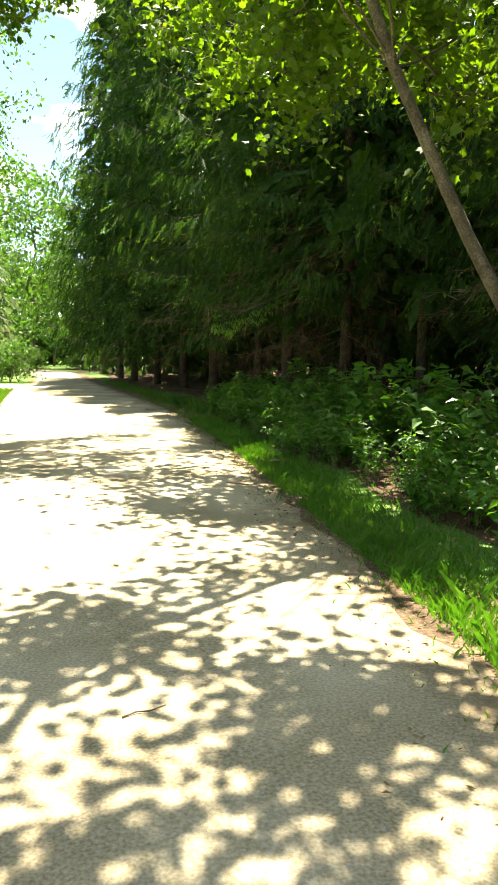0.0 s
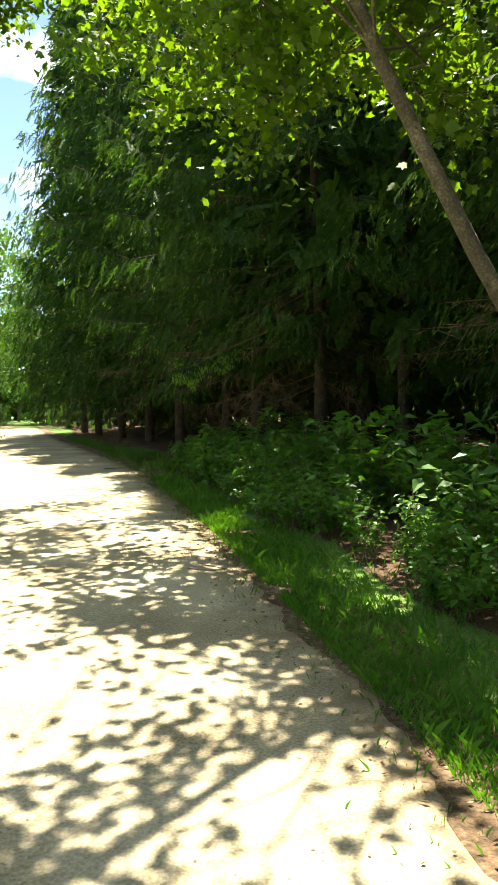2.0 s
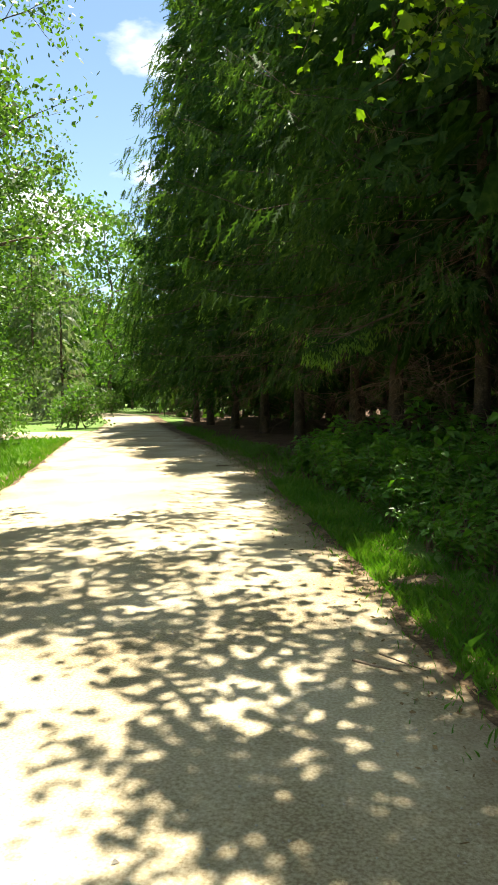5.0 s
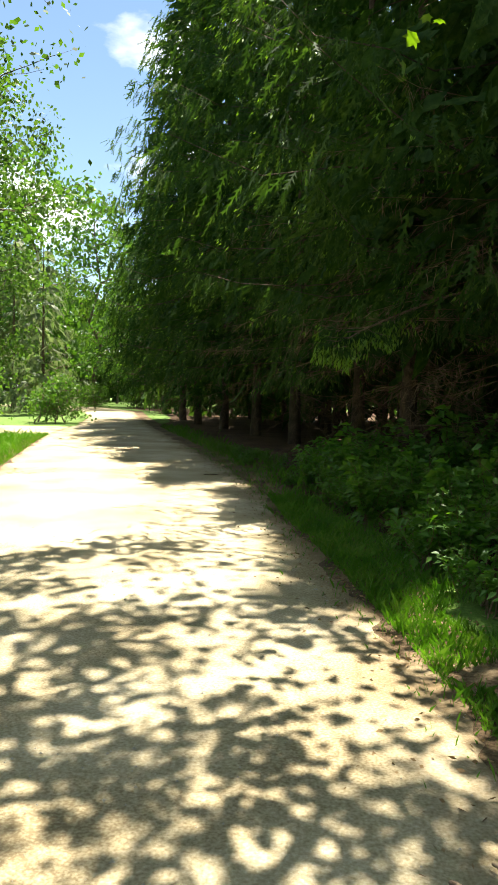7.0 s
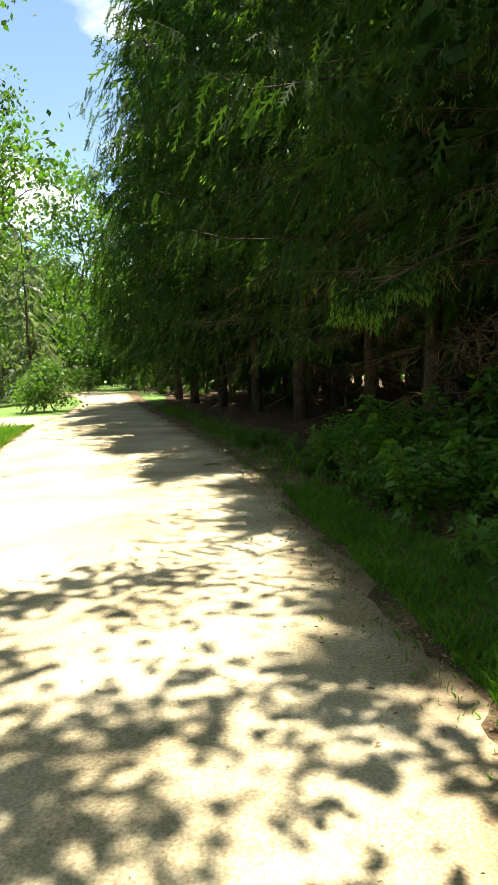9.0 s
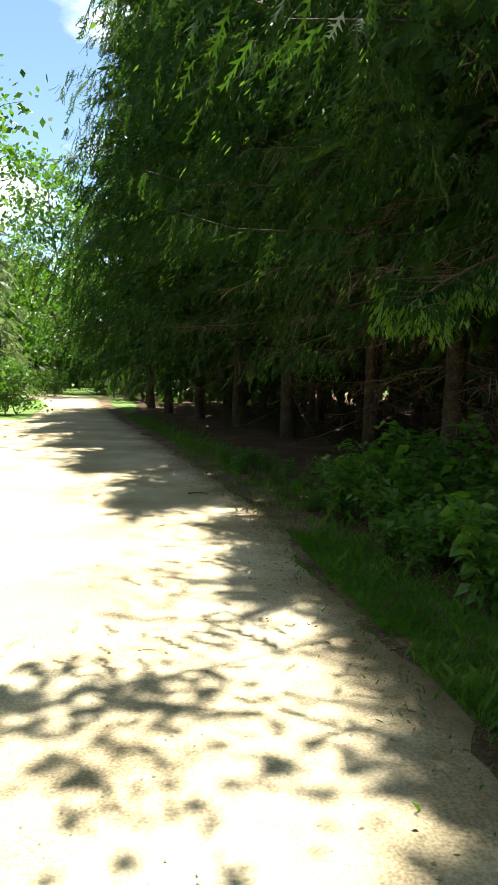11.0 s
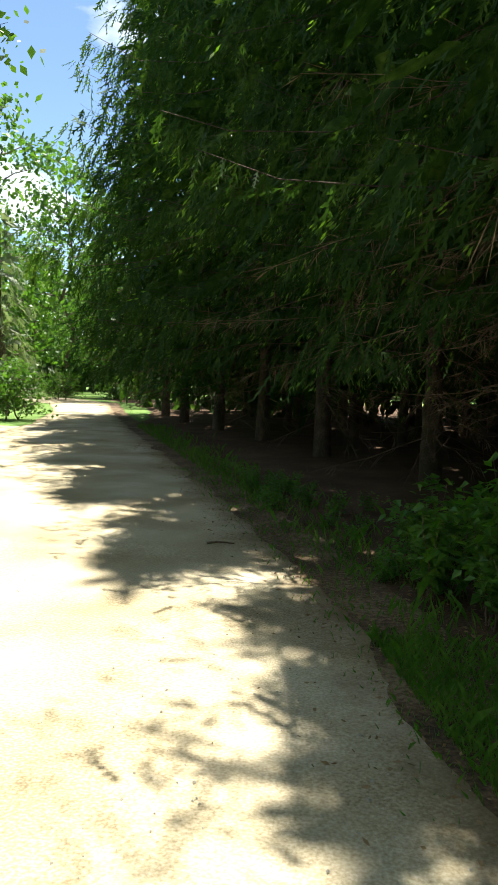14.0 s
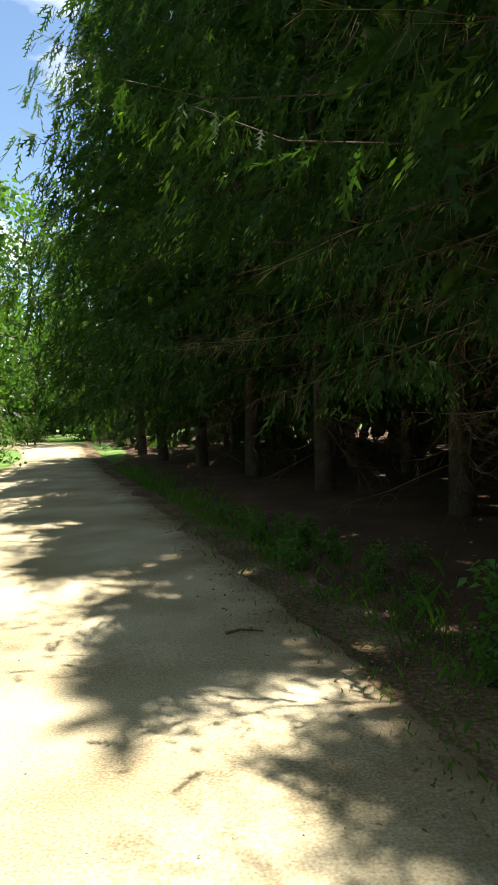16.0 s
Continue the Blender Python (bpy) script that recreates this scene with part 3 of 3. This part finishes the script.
# ---- the leaning maple over the road ----
def arching(line, r0, reaches, leaves, seed):
    """A tree that arches over the road: trunk line, limbs into boxes of space (count, x, y, z), lobed leaves."""
    r = np.random.default_rng(seed)
    line = np.array(line, float)
    wood, P = [tube(line, np.linspace(r0, 0.03, len(line)), 10)], []
    for count, xs, ys, zs in reaches:
        for i in range(count):
            b = line[r.integers(5, len(line))]
            e = np.array((r.uniform(*xs), r.uniform(*ys), r.uniform(*zs)))
            pts = limb(b, e, -0.15, 7, 0.12, r)
            wood.append(tube(pts, np.linspace(0.015, 0.004, 7), 5))
            for j in range(21):
                q = pts[r.integers(3, 7)]
                t = q + unit((e - b) * 0.3 + r.normal(0, 1.5, 3) * (1, 1, 0.45)) * r.uniform(0.4, 1.2)
                wood.append(tube(limb(q, t, 0.05, 4, 0.04, r), np.linspace(0.006, 0.0025, 4), 3))
                for s in np.linspace(0.25, 1, 5):
                    P.append(q + (t - q) * s)
    P = np.array(P)
    p = P[r.integers(0, len(P), leaves)] + r.normal(0, 0.13, (leaves, 3))
    way = r.normal(0, 1, (leaves, 3)) * (1, 1, 0.5) + (0, 0, -0.35)
    return [("trunk", weld(sheet("trunk", np.concatenate(wood), 4, MAPLE_BARK)), "", ""),
            ("leaves", sheet("leaves", lobed(p, way, r.uniform(0.07, 0.135, leaves), r), 12, MAPLE), "yellow-green lobed leaves", "stuff")]


thing("maple_tree", arching([(3.95, 7.1, 0), (3.55, 7.1, 0.6), (2.6, 7.05, 1.6), (2.05, 7.0, 2.55), (1.68, 7.0, 3.3), (1.32, 7.0, 4.05), (1.0, 6.9, 4.8), (0.6, 6.8, 5.6), (0.2, 6.6, 6.4), (-0.5, 6.5, 7.2)], 0.08,
                            [(13, (-2.9, 2.6), (3.2, 6.8), (5.6, 7.0)), (9, (-1.6, 3.8), (9.2, 12.2), (4.8, 6.6)), (4, (0.4, 4.0), (7.8, 9.4), (4.4, 5.2)), (7, (0.4, 3.6), (7.4, 9.0), (5.6, 6.8)), (5, (0.0, 2.4), (11.2, 13.0), (5.8, 6.8))], 14500, 41),
      "leaning maple with sunlit yellow-green leaves over the road", "maple tree", "maples over the road")
# second maple is added: its crown stays out of view and dapples the road
thing("maple_tree", arching([(-7.4, 11.6, 0), (-7.3, 11.6, 0.8), (-7.1, 11.65, 1.8), (-6.9, 11.7, 2.8), (-6.7, 11.8, 3.7), (-6.3, 11.9, 4.6), (-5.9, 12.0, 5.4), (-5.6, 12.3, 7.0), (-5.2, 12.8, 8.6)], 0.13,
                            [(18, (-5.4, 1.0), (12.3, 16.3), (8.6, 10.0))], 9000, 42),
      "added maple arching from the grassy verge, its unseen crown shading the road", "maple tree", "maples over the road")


# ---- understorey at the foot of the wood ----
def plant_meshes(seed, h=0.75, wide=0.5, leaves=170, leaf=0.10):
    r = np.random.default_rng(seed)
    wood, P, D = [], [], []
    for i in range(9):
        a = r.uniform(0, 6.283)
        end = np.array([math.cos(a) * wide * r.uniform(0.2, 1), math.sin(a) * wide * r.uniform(0.2, 1), h * r.uniform(0.6, 1.1)])
        pts = limb(np.append(r.normal(0, 0.05, 2), 0), end, -0.06, 6, 0.02, r)
        wood.append(tube(pts, np.linspace(0.007, 0.002, 6), 3))
        m = leaves // 9
        k = r.uniform(1.2, 5, m)
        i0 = np.minimum(k.astype(int), 4)
        P.append(pts[i0] + (pts[i0 + 1] - pts[i0]) * (k - i0)[:, None] + r.normal(0, 0.05, (m, 3)))
        D.append(r.normal(0, 1, (m, 3)) * (1, 1, 0.3) + (0, 0, -0.1))
    P, D = np.concatenate(P), np.concatenate(D)
    S = r.uniform(0.6, 1.25, len(P))
    # each leaf as two halves folded along its rib
    way = unit(D)
    side = unit(np.cross(way, unit(r.normal(size=P.shape) * 0.35 + (0, 0, 1))))
    up = np.cross(side, way)
    L, W = (S * leaf)[:, None], (S * leaf * 0.62)[:, None]
    rib = [P, P + way * L * 0.5 - up * L * 0.03, P + way * L - up * L * 0.16]
    quads = []
    for s in (1, -1):
        o = P + way * L * 0.38 + side * s * W * 0.5 + up * W * 0.12
        quads.append(np.stack([rib[0], o, rib[2], rib[1]] if s > 0 else [rib[0], rib[1], rib[2], o], 1))
    return [("stem", sheet("stem", np.concatenate(wood), 4, TWIG), "", ""), ("leaves", sheet("leaves", np.concatenate(quads), 4, SHRUB), "", "stuff")]


PLANTS = [plant_meshes(50, 0.75, 0.5, 190, 0.12), plant_meshes(51, 0.9, 0.6, 220, 0.14), plant_meshes(52, 0.5, 0.45, 170, 0.10)]
pr = random.Random(9)
for i in range(200):
    y = pr.uniform(3.5, 18.2)
    depth = pr.random() ** 1.2 * 2.6
    x = float(edge(RIGHT, y)) + 0.62 + depth + (0.3 if y < 8 else 0)
    if y > 14.6:
        x += 0.35
    if i >= 165:
        y = pr.uniform(14.6, 18.0)
        depth = pr.uniform(0.0, 1.1)
        x = float(edge(RIGHT, y)) + 0.6 + depth
    e = thing("understorey_plant", PLANTS[i % 3], "leafy green understorey plant at the wood edge", "plant", "plants at the foot of the wood")
    g = pr.uniform(0.65, 1.1) * (0.72 + 0.34 * depth)
    e.matrix_basis = pose(x, y, 0, 0, 0, pr.uniform(0, 360)) @ Matrix.Diagonal((g, g, g, 1))


# low seedlings scattered on the shaded verge
for i in range(34):
    y = pr.uniform(17.2, 23.5)
    x = float(edge(RIGHT, y)) + pr.uniform(0.3, 1.5)
    e = thing("understorey_plant", PLANTS[2], "small leafy seedling on shaded needle litter", "plant", "seedlings on the shaded verge")
    g = pr.uniform(0.28, 0.6)
    e.matrix_basis = pose(x, y, 0, 0, 0, pr.uniform(0, 360)) @ Matrix.Diagonal((g, g, g, 1))


# a low green bough of the wood edge that catches the sun under a dead, drooping one
def low_bough():
    r = np.random.default_rng(83)
    main = np.array([(1.75, 16.4, 3.0), (1.1, 16.0, 2.85), (0.4, 15.5, 2.55), (-0.1, 15.0, 2.3), (-0.5, 14.6, 2.05)])
    wood, shoots, tips = [tube(main, np.linspace(0.02, 0.006, 5), 5)], [], []
    for i in range(26):
        k = r.uniform(1.4, 4)
        b = main[int(min(k, 3))] + (main[int(min(k, 3)) + 1] - main[int(min(k, 3))]) * (k - int(min(k, 3)))
        side = np.array((-0.5, -0.75, 0)) * r.uniform(0.1, 0.6) + np.array((0.7, -0.7, 0)) * r.choice([-1, 1]) * r.uniform(0.1, 0.6) + np.array((0, 0, r.uniform(-0.3, 0.08)))
        e = b + side * r.uniform(0.5, 1.0)
        wood.append(tube(limb(b, e, 0.02, 4, 0.01, r), np.linspace(0.005, 0.002, 4), 3))
        p = b + (e - b) * r.uniform(0.15, 1, 16)[:, None]
        q, ends = strands(p, unit(e - b) * 0.6 + r.normal(0, 0.3, (16, 3)) + np.array((0, 0, -0.5)), r.uniform(0.08, 0.2, 16), 6, 0.085, r)
        shoots.append(q)
        for j in range(3):
            S = r.uniform(0.06, 0.1, 16)
            tips.append(blades(ends + r.normal(0, 0.02, ends.shape), (e - b) * 0.6 + r.normal(0, 0.2, (16, 3)) + np.array((0, 0, -0.6)), S, S * 0.3, 0.15, r))
    return [("limb", sheet("limb", np.concatenate(wood), 4, TWIG), "", ""),
            ("branchlet", sheet("branchlet", np.concatenate(shoots), 4, SPRUCE), "", "stuff"),
            ("young_and_lit_shoots", sheet("young_and_lit_shoots", np.concatenate(tips), 4, SPRUCE_TIP), "bright fresh green shoots", "stuff")]


thing("spruce_bough", low_bough(), "low spruce bough with bright fresh green tips", "spruce bough")


# ---- grass verges ----
def grass(name, n, y0, y1, x_of, h, label, seed):
    r = np.random.default_rng(seed)
    y = r.uniform(y0, y1, n)
    x = x_of(y, r)
    keep = np.array([noise.noise((a * 1.1, b * 1.1, seed)) > -0.42 for a, b in zip(x, y)])
    x, y = x[keep], y[keep]
    n = len(x)
    H = h * r.gamma(4, 0.25, n)
    a = r.uniform(0, 6.283, n)
    lean = r.uniform(0.15, 0.8, n)
    foot = np.stack([x, y, np.zeros(n)], 1)
    flat = np.stack([np.cos(a), np.sin(a), np.zeros(n)], 1)
    wide = np.stack([-np.sin(a), np.cos(a), np.zeros(n)], 1) * r.uniform(0.0013, 0.003, n)[:, None]
    mid = foot + flat * (lean * H * 0.3)[:, None] + np.array([0, 0, 1]) * (H * 0.6)[:, None]
    tip = foot + flat * (lean * H)[:, None] + np.array([0, 0, 1]) * (H * 0.95)[:, None]
    q = np.stack([foot - wide, foot + wide, mid + wide * 0.8, tip], 1)
    tagged(new(name, sheet(name, q, 4, GRASS)), label, "grass", kind="stuff")


grass("verge_grass", 50000, 1.5, 16, lambda y, r: edge(RIGHT, y) - 0.08 + np.abs(r.normal(0, 0.42, len(y))), 0.052, "green grass verge between gravel and shrubs", 61)
grass("verge_grass", 3500, 16, 34, lambda y, r: edge(RIGHT, y) + 0.15 + np.abs(r.normal(0, 0.5, len(y))), 0.10, "thin shaded grass at the wood edge", 62)
grass("verge_grass", 24000, 3, 28, lambda y, r: edge(LEFT, y) + 0.06 - r.uniform(0, 1, len(y)) ** 1.3 * 2.4, 0.08, "sunny mown grass verge beside the road", 63)


grass("verge_grass", 6000, 1.5, 24, lambda y, r: edge(RIGHT, y) - 0.05 + r.normal(0, 0.17, len(y)), 0.04, "short grass creeping into the gravel edge", 64)


# ---- small things on the ground ----
def stick(pts, rad, label="thin dry twig lying on the gravel"):
    p = np.array(pts, float)
    tagged(new("stick", weld(sheet("stick", tube(p, np.linspace(rad, rad * 0.5, len(p)), 6), 4, TWIG))), label, "stick", "sticks on the road")


stick([(-0.50, 2.72, 0.046), (-0.45, 2.76, 0.048), (-0.40, 2.77, 0.046), (-0.34, 2.82, 0.046)], 0.0045)
stick([(-0.25, 7.95, 0.045), (-0.12, 7.86, 0.046), (0.0, 7.8, 0.045)], 0.008)
stick([(-0.1, 8.05, 0.045), (0.02, 7.92, 0.046), (0.12, 7.82, 0.045)], 0.005)
stick([(-2.6, 18.2, 0.045), (-2.5, 18.25, 0.05), (-2.35, 18.22, 0.045)], 0.012)
stick([(-2.2, 13.0, 0.045), (-2.16, 13.02, 0.045), (-2.1, 13.01, 0.045)], 0.003)
pr = np.random.default_rng(71)
n = 5000
y = pr.uniform(0.5, 24, n)
s = pr.random(n)
x = edge(LEFT, y) + (edge(RIGHT, y) - edge(LEFT, y)) * (s * 0.98 + 0.01)
zz = 0.012 + 0.03 * (1 - (2 * s - 1) ** 2)
c = np.stack([x, y, zz], 1)
size = pr.gamma(3, 0.0014, n)[:, None] + 0.0015
a = pr.uniform(0, 6.28, n)
corner = [np.stack([np.cos(a + k * 2.09), np.sin(a + k * 2.09), np.zeros(n)], 1) * size for k in range(3)]
top = c + np.array([0, 0, 1]) * size * 0.8
tri = np.concatenate([np.stack([c + corner[k], c + corner[(k + 1) % 3], top], 1) for k in range(3)])
tagged(new("pebbles", sheet("pebbles", tri, 3, STONE)), "loose grey-beige pebbles on the gravel road", "pebbles", kind="stuff")
n = 5200
y = pr.uniform(2, 28, n)
x = edge(RIGHT, y) + pr.normal(0.25, 0.45, n)
p = np.stack([x, y, np.where(x < edge(RIGHT, y), 0.03, 0.02)], 1)
d = pr.normal(0, 1, (n, 3)) * (1, 1, 0.12)
tagged(new("leaf_litter", sheet("leaf_litter", blades(p, d, pr.uniform(0.015, 0.05, n), pr.uniform(0.008, 0.022, n), 0.1, pr), 4, DRY_LEAF)), "scattered dry brown leaves at the road edge", "leaf litter", kind="stuff")
